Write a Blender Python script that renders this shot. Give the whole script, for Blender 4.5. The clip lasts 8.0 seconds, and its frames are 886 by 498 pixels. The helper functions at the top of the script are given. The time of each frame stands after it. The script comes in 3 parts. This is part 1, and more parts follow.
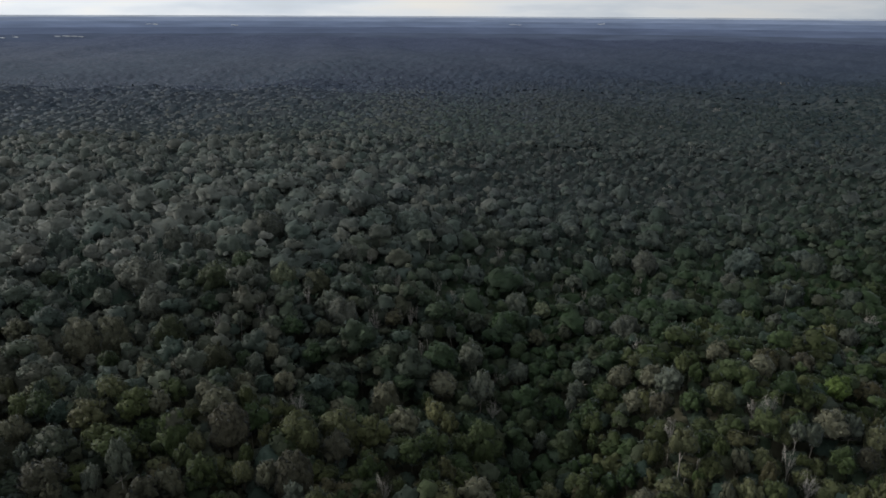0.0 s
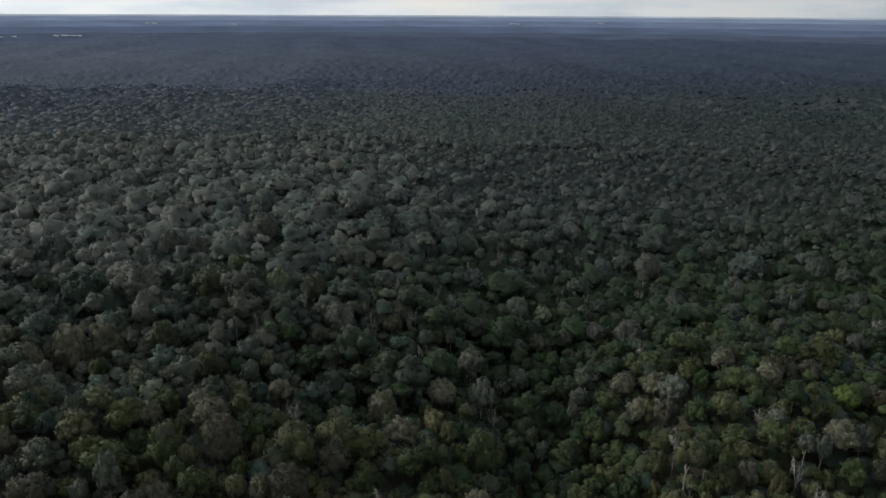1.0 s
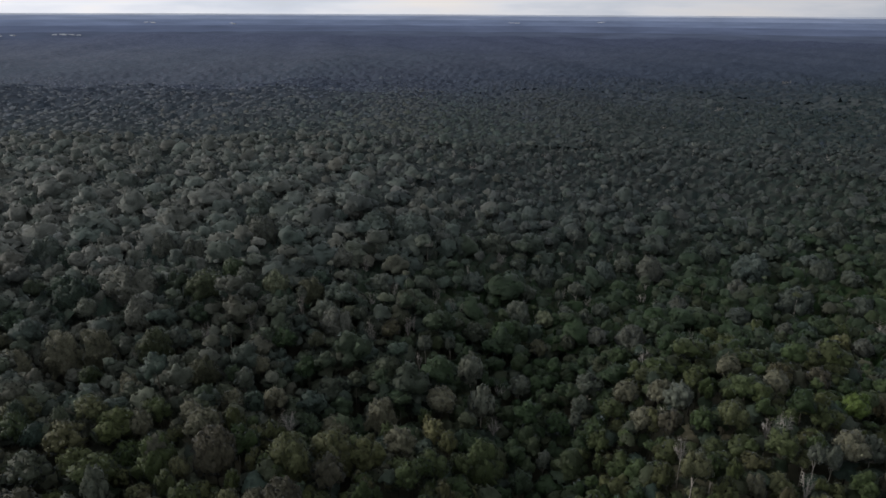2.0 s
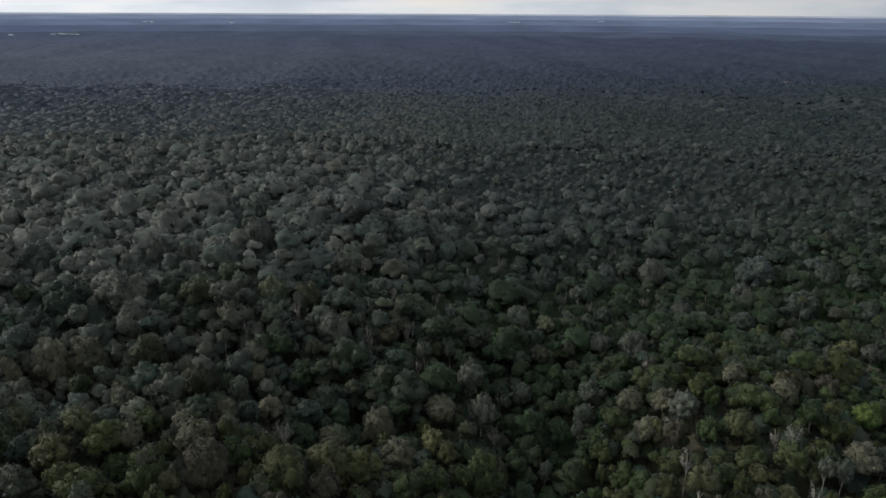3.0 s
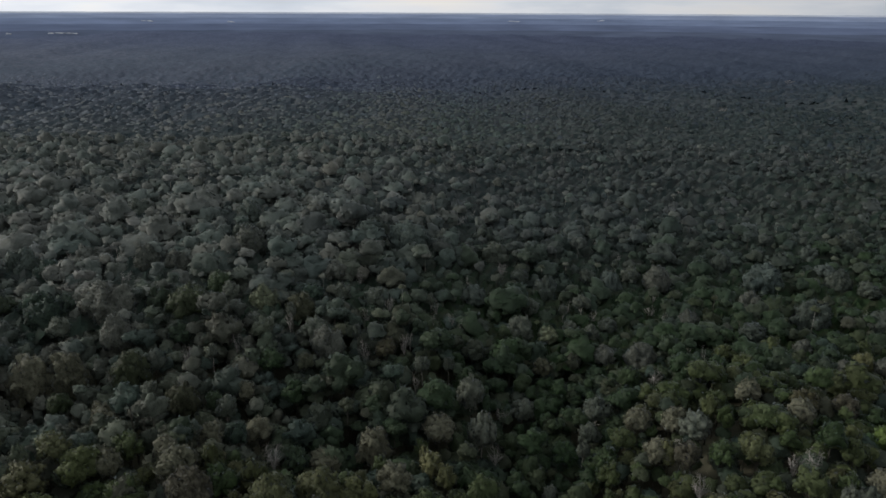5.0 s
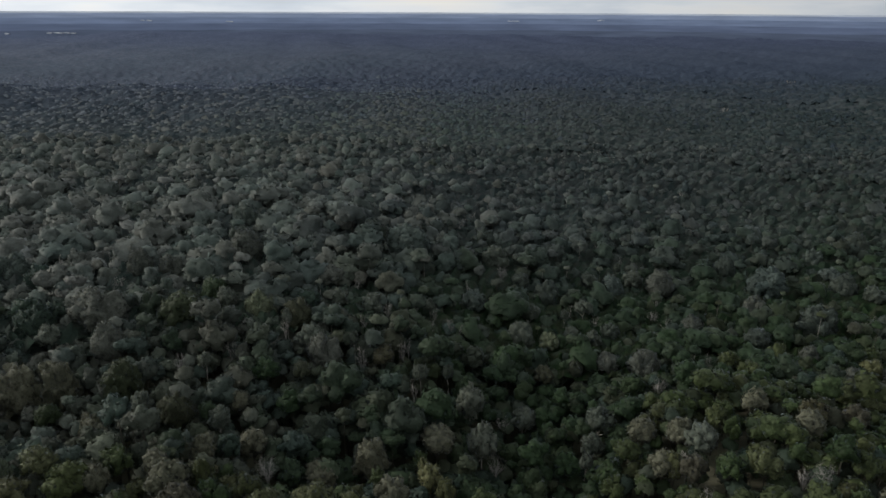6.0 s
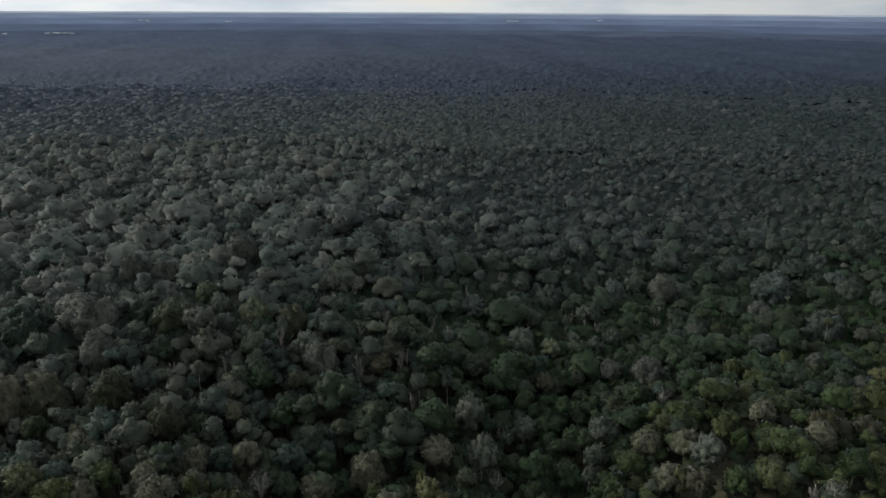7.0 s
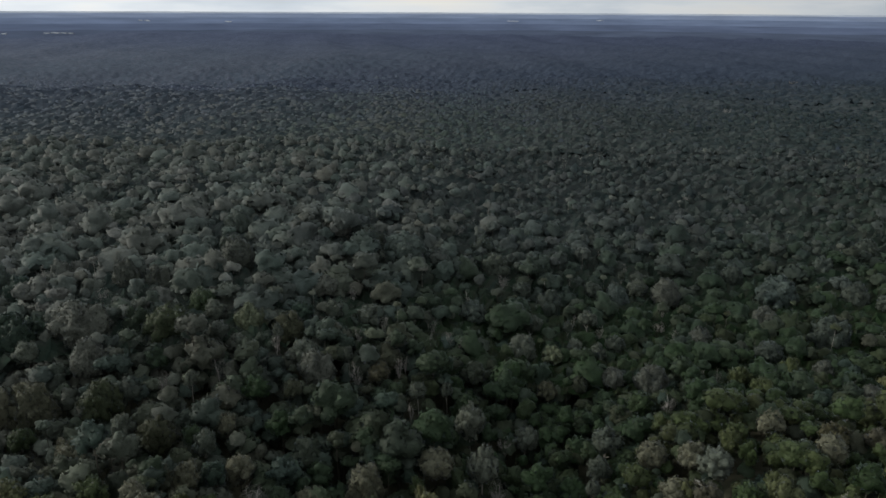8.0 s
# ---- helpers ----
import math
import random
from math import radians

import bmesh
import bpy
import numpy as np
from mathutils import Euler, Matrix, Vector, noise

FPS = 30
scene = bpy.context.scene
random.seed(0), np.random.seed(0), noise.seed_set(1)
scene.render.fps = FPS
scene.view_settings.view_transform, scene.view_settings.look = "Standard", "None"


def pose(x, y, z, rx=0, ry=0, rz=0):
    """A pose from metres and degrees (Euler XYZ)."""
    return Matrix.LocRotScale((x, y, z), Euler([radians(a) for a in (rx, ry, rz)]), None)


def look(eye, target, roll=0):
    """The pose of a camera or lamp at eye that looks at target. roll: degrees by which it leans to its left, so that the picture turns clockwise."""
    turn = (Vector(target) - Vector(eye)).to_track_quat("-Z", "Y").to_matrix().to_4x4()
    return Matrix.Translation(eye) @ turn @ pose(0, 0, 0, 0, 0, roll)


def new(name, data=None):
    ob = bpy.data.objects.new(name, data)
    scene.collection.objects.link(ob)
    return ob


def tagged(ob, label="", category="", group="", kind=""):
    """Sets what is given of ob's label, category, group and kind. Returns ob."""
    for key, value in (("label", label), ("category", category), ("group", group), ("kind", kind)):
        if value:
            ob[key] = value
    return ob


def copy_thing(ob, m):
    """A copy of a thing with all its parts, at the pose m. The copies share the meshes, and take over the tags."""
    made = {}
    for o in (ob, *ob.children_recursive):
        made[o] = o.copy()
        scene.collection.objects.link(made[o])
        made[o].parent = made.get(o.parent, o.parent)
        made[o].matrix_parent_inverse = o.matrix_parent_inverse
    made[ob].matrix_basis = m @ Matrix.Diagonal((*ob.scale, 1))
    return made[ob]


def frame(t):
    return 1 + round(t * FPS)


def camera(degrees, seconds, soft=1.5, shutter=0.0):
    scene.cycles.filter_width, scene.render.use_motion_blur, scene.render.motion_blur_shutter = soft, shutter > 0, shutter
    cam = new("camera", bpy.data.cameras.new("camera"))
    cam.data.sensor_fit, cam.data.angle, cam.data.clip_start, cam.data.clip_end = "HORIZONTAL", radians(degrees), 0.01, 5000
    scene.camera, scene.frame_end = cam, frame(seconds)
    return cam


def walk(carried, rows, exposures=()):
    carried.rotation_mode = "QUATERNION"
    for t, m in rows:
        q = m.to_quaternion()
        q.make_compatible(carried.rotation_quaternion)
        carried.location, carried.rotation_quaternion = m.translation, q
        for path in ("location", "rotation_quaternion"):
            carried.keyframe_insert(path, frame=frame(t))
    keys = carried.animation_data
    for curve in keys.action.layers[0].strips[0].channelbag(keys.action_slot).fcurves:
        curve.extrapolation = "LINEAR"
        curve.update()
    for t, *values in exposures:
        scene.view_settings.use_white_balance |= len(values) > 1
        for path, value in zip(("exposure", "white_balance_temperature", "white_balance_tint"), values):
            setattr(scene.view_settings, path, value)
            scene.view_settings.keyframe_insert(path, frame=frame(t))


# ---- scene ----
# A drone glides forward over a rainforest, about 120 m up, at some 5.5 m/s.
cam = camera(66.0, 8.0, soft=1.6)
# seconds, yaw, pitch: the turn drifts slightly as the drone flies
TURNS = [
    (0.0, 0.30, -19.18), (0.5, 0.29, -19.21), (1.0, 0.27, -19.24), (1.5, 0.25, -19.28), (3.0, 0.21, -19.36),
    (3.5, 0.20, -19.38), (4.0, 0.18, -19.40), (4.5, 0.17, -19.42), (6.0, 0.12, -19.46), (6.5, 0.09, -19.46),
    (7.0, 0.06, -19.46), (7.5, 0.05, -19.46), (8.0, 0.05, -19.46),
]
# the picture's tint wanders between greenish and neutral: seconds, tint
TINTS = [(0.0, 10), (0.5, 17), (1.0, 8), (1.5, 16), (3.0, 11), (3.5, 18), (4.0, 10), (4.5, 13), (6.0, 10), (6.5, 17), (7.0, 8), (7.5, 14), (8.0, 9)]
walk(cam, [(t, pose(-0.1 + 0.1 * t, 5.28 * t + 0.029 * t * t, 121.7, 90 + pitch, 0.0, yaw) @ pose(0, 0, 0, 0, 0, 0.28))
           for t, yaw, pitch in TURNS],
     [(t, 0.43, 6500, tint) for t, tint in TINTS])

# ---- light ----
SUN_AZ, SUN_EL = 78.0, 22.0      # degrees to the left of the flight, degrees above the horizon
world = bpy.data.worlds.new("world")
scene.world = world
world.use_nodes = True
wt = world.node_tree
wt.nodes.clear()
w_out = wt.nodes.new("ShaderNodeOutputWorld")
w_mix = wt.nodes.new("ShaderNodeMixShader")
w_sky = wt.nodes.new("ShaderNodeTexSky")
w_sky.sky_type, w_sky.sun_disc = "NISHITA", False
w_sky.sun_elevation, w_sky.sun_rotation = radians(SUN_EL), radians(360 - SUN_AZ)
w_sky.air_density, w_sky.dust_density = 1.0, 2.0
w_bg1 = wt.nodes.new("ShaderNodeBackground")
w_bg1.inputs["Strength"].default_value = 0.08
w_bg2 = wt.nodes.new("ShaderNodeBackground")
w_co = wt.nodes.new("ShaderNodeTexCoord")
w_map = wt.nodes.new("ShaderNodeMapping")
w_map.inputs["Scale"].default_value = (3.0, 3.0, 16.0)
w_no = wt.nodes.new("ShaderNodeTexNoise")
w_no.inputs["Scale"].default_value, w_no.inputs["Detail"].default_value = 1.6, 5.0
w_ramp = wt.nodes.new("ShaderNodeValToRGB")
w_ramp.color_ramp.elements[0].position, w_ramp.color_ramp.elements[0].color = 0.36, (0.80, 0.89, 1.0, 1)
w_ramp.color_ramp.elements[1].position, w_ramp.color_ramp.elements[1].color = 0.66, (1.0, 0.985, 0.94, 1)
w_xyz = wt.nodes.new("ShaderNodeSeparateXYZ")
w_side = wt.nodes.new("ShaderNodeMapRange")              # the overcast is brighter towards the sun
for key, value in (("From Min", -0.6), ("From Max", 0.6), ("To Min", 0.71), ("To Max", 0.42)):
    w_side.inputs[key].default_value = value
w_rise = wt.nodes.new("ShaderNodeMapRange")              # and along the skyline, under the edge of the cloud
w_rise.interpolation_type = "SMOOTHSTEP"
for key, value in (("From Min", 0.0), ("From Max", 0.30), ("To Min", 1.03), ("To Max", 1.11)):
    w_rise.inputs[key].default_value = value
w_both = wt.nodes.new("ShaderNodeMath")
w_both.operation = "MULTIPLY"
w_fac = wt.nodes.new("ShaderNodeMapRange")
for key, value in (("From Min", 0.25), ("From Max", 0.5), ("To Min", 0.7), ("To Max", 1.0)):
    w_fac.inputs[key].default_value = value
for a, b in ((w_co.outputs["Generated"], w_xyz.inputs["Vector"]), (w_xyz.outputs["X"], w_side.inputs["Value"]),
             (w_xyz.outputs["Z"], w_rise.inputs["Value"]), (w_side.outputs["Result"], w_both.inputs[0]),
             (w_rise.outputs["Result"], w_both.inputs[1]), (w_both.outputs["Value"], w_bg2.inputs["Strength"]),
             (w_co.outputs["Generated"], w_map.inputs["Vector"]), (w_map.outputs["Vector"], w_no.inputs["Vector"]),
             (w_no.outputs["Fac"], w_ramp.inputs["Fac"]), (w_no.outputs["Fac"], w_fac.inputs["Value"]),
             (w_sky.outputs["Color"], w_bg1.inputs["Color"]), (w_ramp.outputs["Color"], w_bg2.inputs["Color"]),
             (w_fac.outputs["Result"], w_mix.inputs["Fac"]), (w_bg1.outputs["Background"], w_mix.inputs[1]),
             (w_bg2.outputs["Background"], w_mix.inputs[2]), (w_mix.outputs["Shader"], w_out.inputs["Surface"])):
    wt.links.new(a, b)

sun = new("sun", bpy.data.lights.new("sun", "SUN"))
sun.data.energy, sun.data.angle, sun.data.color = 1.88, radians(10), (1.0, 0.95, 0.86)
sun_dir = Vector((-math.sin(radians(SUN_AZ)) * math.cos(radians(SUN_EL)),
                  math.cos(radians(SUN_AZ)) * math.cos(radians(SUN_EL)), math.sin(radians(SUN_EL))))
sun.matrix_world = look(sun_dir * 300, (0, 0, 0))

# ---- materials ----


def shader(name):
    """A new node material: its tree, and its Principled node."""
    m = bpy.data.materials.new(name)
    m.use_nodes = True
    return m, m.node_tree, m.node_tree.nodes["Principled BSDF"]


def noise_node(tree, scale, detail=3.0, rough=0.6):
    co = tree.nodes.new("ShaderNodeTexCoord")
    n = tree.nodes.new("ShaderNodeTexNoise")
    n.inputs["Scale"].default_value, n.inputs["Detail"].default_value = scale, detail
    n.inputs["Roughness"].default_value = rough
    tree.links.new(co.outputs["Object"], n.inputs["Vector"])
    return n


def ramp_node(tree, stops):
    r = tree.nodes.new("ShaderNodeValToRGB")
    e = r.color_ramp.elements
    while len(e) < len(stops):
        e.new(0.5)
    for el, (p, c) in zip(e, stops):
        el.position, el.color = p, (*c, 1)
    return r


def scaled(tree, colour, fac, low, high):
    """colour times a value that runs from low to high with fac (0.3 to 0.7)."""
    mr = tree.nodes.new("ShaderNodeMapRange")
    for key, value in (("From Min", 0.3), ("From Max", 0.7), ("To Min", low), ("To Max", high)):
        mr.inputs[key].default_value = value
    tree.links.new(fac, mr.inputs["Value"])
    vm = tree.nodes.new("ShaderNodeVectorMath")
    vm.operation = "SCALE"
    tree.links.new(colour, vm.inputs[0])
    tree.links.new(mr.outputs["Result"], vm.inputs["Scale"])
    return vm.outputs["Vector"]


GREENS = [(0.0, (0.017, 0.032, 0.014)), (0.14, (0.021, 0.039, 0.016)), (0.27, (0.030, 0.037, 0.019)), (0.38, (0.023, 0.039, 0.031)),
          (0.48, (0.032, 0.048, 0.023)), (0.58, (0.038, 0.040, 0.025)), (0.67, (0.030, 0.045, 0.036)), (0.77, (0.044, 0.058, 0.027)),
          (0.86, (0.054, 0.052, 0.033)), (0.93, (0.056, 0.070, 0.047)), (1.0, (0.084, 0.098, 0.061))]
# leaf colours with the haze of distance painted in: first greenish, then blue
HAZE_GREENS = [(0.0, (0.029, 0.041, 0.042)), (0.14, (0.044, 0.056, 0.054)), (0.28, (0.058, 0.066, 0.065)), (0.42, (0.061, 0.081, 0.072)),
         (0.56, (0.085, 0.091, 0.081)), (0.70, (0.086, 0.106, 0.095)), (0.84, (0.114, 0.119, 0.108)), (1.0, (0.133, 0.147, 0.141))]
HAZE_BLUES = [(0.0, (0.053, 0.066, 0.106)), (0.5, (0.067, 0.082, 0.129)), (0.85, (0.080, 0.098, 0.150)), (1.0, (0.099, 0.116, 0.167))]
OLIVES = [(0.0, (0.017, 0.032, 0.012)), (0.15, (0.030, 0.045, 0.016)), (0.3, (0.041, 0.045, 0.020)), (0.45, (0.030, 0.048, 0.019)),
          (0.6, (0.047, 0.057, 0.022)), (0.72, (0.049, 0.045, 0.025)), (0.85, (0.056, 0.066, 0.030)), (1.0, (0.087, 0.090, 0.051))]


def leaf_material(name, stops, tint="object", gloss=0.15, grain=1.4, haze_sheen=0.12, mottle=(0.74, 1.28), blend=None, sprays=(0.80, 1.22), relief=0.5):
    """Foliage: a hue for each tree, mottled leaf by leaf, waxy, and letting some light through.
    tint: 'object' takes the object's random number, 'mesh' the attribute of that name."""
    m, tree, p = shader(name)
    if tint == "object":
        src = tree.nodes.new("ShaderNodeObjectInfo").outputs["Random"]
    else:
        at = tree.nodes.new("ShaderNodeAttribute")
        at.attribute_name = "tint"
        src = at.outputs["Fac"]
    col = ramp_node(tree, stops)
    tree.links.new(src, col.inputs["Fac"])
    hue = col.outputs["Color"]
    if blend:                                 # haze put into the leaf colour; the attribute says how much
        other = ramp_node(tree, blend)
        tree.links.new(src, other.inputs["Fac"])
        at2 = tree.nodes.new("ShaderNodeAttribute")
        at2.attribute_name = "haze_mix"
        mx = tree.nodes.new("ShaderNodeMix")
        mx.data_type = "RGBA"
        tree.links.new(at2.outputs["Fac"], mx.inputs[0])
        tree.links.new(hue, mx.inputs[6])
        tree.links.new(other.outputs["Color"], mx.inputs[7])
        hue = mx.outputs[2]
    fine, broad = noise_node(tree, grain, 4.0, 0.7), noise_node(tree, 0.16, 2.0)
    isl = tree.nodes.new("ShaderNodeNewGeometry").outputs["Random Per Island"]
    c = scaled(tree, hue, fine.outputs["Fac"], *mottle)
    c = scaled(tree, c, broad.outputs["Fac"], 0.8, 1.2)
    c = scaled(tree, c, isl, *sprays)
    tree.links.new(c, p.inputs["Base Color"])
    p.inputs["Roughness"].default_value = 0.62
    p.inputs["Specular IOR Level"].default_value = gloss
    # haze put in as a blue sheen on leaves seen at grazing angles
    p.inputs["Sheen Weight"].default_value, p.inputs["Sheen Roughness"].default_value = haze_sheen, 0.25
    p.inputs["Sheen Tint"].default_value = (0.66, 0.80, 1.0, 1)
    bump = tree.nodes.new("ShaderNodeBump")
    bump.inputs["Strength"].default_value, bump.inputs["Distance"].default_value = relief, 0.3
    tree.links.new(fine.outputs["Fac"], bump.inputs["Height"])
    tree.links.new(bump.outputs["Normal"], p.inputs["Normal"])
    tr = tree.nodes.new("ShaderNodeBsdfTranslucent")
    tree.links.new(c, tr.inputs["Color"])
    mix = tree.nodes.new("ShaderNodeMixShader")
    mix.inputs["Fac"].default_value = 0.22
    out = tree.nodes["Material Output"]
    tree.links.new(p.outputs["BSDF"], mix.inputs[1])
    tree.links.new(tr.outputs["BSDF"], mix.inputs[2])
    tree.links.new(mix.outputs["Shader"], out.inputs["Surface"])
    return m


def rough_material(name, dark, light, scale, rough=0.9, relief=0.05, gloss=0.2):
    """A matt natural surface, mottled at two scales."""
    m, tree, p = shader(name)
    fine, broad = noise_node(tree, scale, 5.0), noise_node(tree, scale * 0.13, 3.0)
    col = ramp_node(tree, [(0.3, dark), (0.7, light)])
    tree.links.new(fine.outputs["Fac"], col.inputs["Fac"])
    c = scaled(tree, col.outputs["Color"], broad.outputs["Fac"], 0.7, 1.3)
    tree.links.new(c, p.inputs["Base Color"])
    p.inputs["Roughness"].default_value, p.inputs["Specular IOR Level"].default_value = rough, gloss
    bump = tree.nodes.new("ShaderNodeBump")
    bump.inputs["Strength"].default_value, bump.inputs["Distance"].default_value = 0.6, relief
    tree.links.new(fine.outputs["Fac"], bump.inputs["Height"])
    tree.links.new(bump.outputs["Normal"], p.inputs["Normal"])
    return m


LEAF = leaf_material("leaves", GREENS)
# haze in the base colour: these leaves are greyer and bluer farther off
LEAF_FOREST = leaf_material("forest_leaves", GREENS, tint="mesh", mottle=(0.78, 1.22), blend=HAZE_GREENS, haze_sheen=0.06, sprays=(0.9, 1.1), relief=0.35)
LEAF_DISTANT = leaf_material("distant_leaves", HAZE_GREENS, tint="mesh", gloss=0.0, grain=0.35, haze_sheen=0.0, mottle=(0.84, 1.16), blend=HAZE_BLUES, sprays=(0.92, 1.08), relief=0.1)
LEAF_LOW = leaf_material("thicket_leaves", GREENS, tint="mesh", gloss=0.0, haze_sheen=0.0, blend=HAZE_GREENS)
# lighter olive for the knolls: their own hue, with sunlight put into it
LEAF_OLIVE = leaf_material("olive_leaves", OLIVES)
LEAF_OLIVE_FOREST = leaf_material("olive_forest_leaves", OLIVES, tint="mesh")
LEAF_LIME = leaf_material("light_leaves", [(0.0, (0.032, 0.047, 0.019)), (1.0, (0.052, 0.063, 0.027))])
LEAF_BRIGHT = leaf_material("bright_leaves", [(0.0, (0.054, 0.083, 0.022)), (1.0, (0.066, 0.097, 0.025))])
LEAF_YELLOW = leaf_material("yellow_leaves", [(0.0, (0.063, 0.070, 0.032)), (1.0, (0.104, 0.106, 0.053))])
LEAF_BUFF = leaf_material("buff_leaves", [(0.0, (0.056, 0.059, 0.039)), (1.0, (0.096, 0.097, 0.068))])
LEAF_DUN = leaf_material("dun_leaves", [(0.0, (0.050, 0.057, 0.047)), (1.0, (0.078, 0.084, 0.070))])
# haze mixed into the greens of the rounded trees farther off
LEAF_HAZED = leaf_material("hazed_leaves", [(0.0, (0.036, 0.047, 0.039)), (0.35, (0.050, 0.061, 0.049)), (0.7, (0.054, 0.072, 0.064)), (1.0, (0.078, 0.085, 0.074))])
LEAF_RUST = leaf_material("rust_leaves", [(0.0, (0.038, 0.039, 0.027)), (1.0, (0.052, 0.049, 0.034))])
LEAF_SILVER = leaf_material("silver_leaves", [(0.0, (0.057, 0.068, 0.050)), (1.0, (0.077, 0.086, 0.068))])
LEAF_GREY = leaf_material("grey_leaves", [(0.0, (0.049, 0.060, 0.047)), (1.0, (0.082, 0.094, 0.075))])
TWIG = rough_material("pale_twigs", (0.17, 0.162, 0.15), (0.29, 0.28, 0.262), 1.5)
BARK = rough_material("bark", (0.028, 0.026, 0.021), (0.070, 0.064, 0.052), 1.2)
PALE_BARK = rough_material("pale_bark", (0.16, 0.15, 0.135), (0.29, 0.275, 0.25), 1.2)
WHITEWASH = rough_material("whitewash", (0.30, 0.31, 0.33), (0.42, 0.43, 0.44), 0.3)
SHEETING = rough_material("roof_sheeting", (0.34, 0.37, 0.41), (0.47, 0.50, 0.54), 0.2, rough=0.5)
FLOOR = rough_material("forest_floor", (0.040, 0.042, 0.026), (0.075, 0.072, 0.050), 0.25, relief=0.4)

# ---- the lie of the land ----


def smooth(a, b, v):
    u = np.clip((v - a) / (b - a), 0, 1)
    return u * u * (3 - 2 * u)


def swell(x, y, size, seed):
    """Rolling ground made of a few slanted waves, -1 to 1."""
    r = np.random.RandomState(seed)
    out = 0
    for k in range(6):
        a, ph, f = r.uniform(0, math.tau), r.uniform(0, math.tau), r.uniform(0.6, 1.7) * math.tau / size
        out = out + np.sin(f * (x * math.cos(a) + y * math.sin(a)) + ph)
    return out / 6


def hill(x, y, cx, cy, sx, sy):
    return np.exp(-0.5 * ((x - cx) / sx) ** 2 - 0.5 * ((y - cy) / sy) ** 2)


def land(x, y):
    """Height of the forest floor. The sheet bends up to the skyline far off."""
    x, y = np.asarray(x, float), np.asarray(y, float)
    near = 11 - 15 * np.tanh(x / 110) + 23 * hill(x, y, 100, 174, 40, 40) + 4 * hill(x, y, -60, 158, 45, 16)
    near = near - 7 * hill(x, y, -5, 203, 45, 22) - 13 * hill(x, y, 25, 146, 11, 24) - 6 * hill(x, y, -118, 188, 30, 12)
    near = near - 12 * hill(x, y, 24, 224, 20, 30) - 8 * hill(x, y, -33, 184, 12, 14)
    near = near - 5.5 * hill(x, y, 40, 150, 38, 28) - 3.7 * hill(x, y, 40, 300, 60, 50) - 6.6 * hill(x, y, 200, 470, 60, 50) - 3 * hill(x, y, 85, 155, 34, 28)
    near = near + 3 * hill(x, y, 120, 380, 60, 50) - 3.5 * hill(x, y, 110, 300, 60, 50) + 4 * hill(x, y, 145, 242, 38, 28) - 6 * hill(x, y, 44, 166, 11, 17)
    near = near + 5 * hill(x, y, 4, 214, 14, 18)
    near = near + 4 * hill(x, y, -100, 300, 60, 60) + 4 * swell(x, y, 170, 12) * smooth(260, 420, y)
    r = np.hypot(x, y)
    calm = 1 - smooth(2900, 3800, r)
    far = 9 + (9 * swell(x, y, 700, 3) + 7 * swell(x, y, 240, 6) + 14 * hill(x, y, -420, 930, 330, 90) - 12 * hill(x, y, -520, 1250, 500, 160)) * calm
    far = far + 18 * hill(x, y, -900, 2850, 430, 150) + 7 * hill(x, y, 300, 2950, 900, 130) + 8 * hill(x, y, 1500, 1900, 500, 260)
    w = smooth(380, 800, r)
    h = near * (1 - w) + far * w - 15.0
    return h + 86.0 * smooth(3000, 5200, r)


def fan_sheet(name, radii, angles, height, material, mottled=False, haze_mix=None, rounded=True, tint_of=None):
    """A sheet in rings round the foot of the flight."""
    R, A = np.meshgrid(radii, angles, indexing="ij")
    x, y = R * np.sin(A), R * np.cos(A)
    z = height(x, y)
    v = np.stack([x, y, z], -1).reshape(-1, 3)
    n, k = len(radii), len(angles)
    i, j = np.meshgrid(np.arange(n - 1), np.arange(k - 1), indexing="ij")
    a = (i * k + j).ravel()
    f = np.stack([a, a + k, a + k + 1, a + 1], -1)
    return mesh_from(name, v, f, [material], tint=tint_of(x, y) if tint_of else np.random.RandomState(n).rand(len(v)) * mottled if mottled else None,
                     haze_mix=haze_mix(x, y).ravel() if haze_mix else np.full(len(v), mottled, float) if mottled else None, smooth_faces=rounded)


def mesh_from(name, v, f, materials, slots=None, tint=None, smooth_faces=True, haze_mix=None, normals=None):
    me = bpy.data.meshes.new(name)
    k = f.shape[1]
    me.vertices.add(len(v))
    me.vertices.foreach_set("co", np.ascontiguousarray(v, dtype=np.float32).ravel())
    me.loops.add(f.size)
    me.loops.foreach_set("vertex_index", np.ascontiguousarray(f, dtype=np.int32).ravel())
    me.polygons.add(len(f))
    me.polygons.foreach_set("loop_start", np.arange(0, f.size, k, dtype=np.int32))
    for m in materials:
        me.materials.append(m)
    if slots is not None:
        me.polygons.foreach_set("material_index", np.ascontiguousarray(slots, dtype=np.int32))
    me.polygons.foreach_set("use_smooth", np.full(len(f), smooth_faces))
    if tint is not None:
        at = me.attributes.new("tint", "FLOAT", "POINT")
        at.data.foreach_set("value", np.ascontiguousarray(tint, dtype=np.float32))
    if haze_mix is not None:
        at = me.attributes.new("haze_mix", "FLOAT", "POINT")
        at.data.foreach_set("value", np.ascontiguousarray(haze_mix, dtype=np.float32))
    me.update(calc_edges=True)
    if normals is not None:
        me.normals_split_custom_set_from_vertices(normals)
    return me


RINGS = np.concatenate([[0.5], np.arange(20, 600, 12), np.geomspace(600, 4960, 90)])
ground = new("ground", fan_sheet("ground", RINGS, np.radians(np.linspace(-180, 180, 241)), land, FLOOR))
tagged(ground, "dark forest floor of soil and leaf litter under trees", "ground", kind="structure")

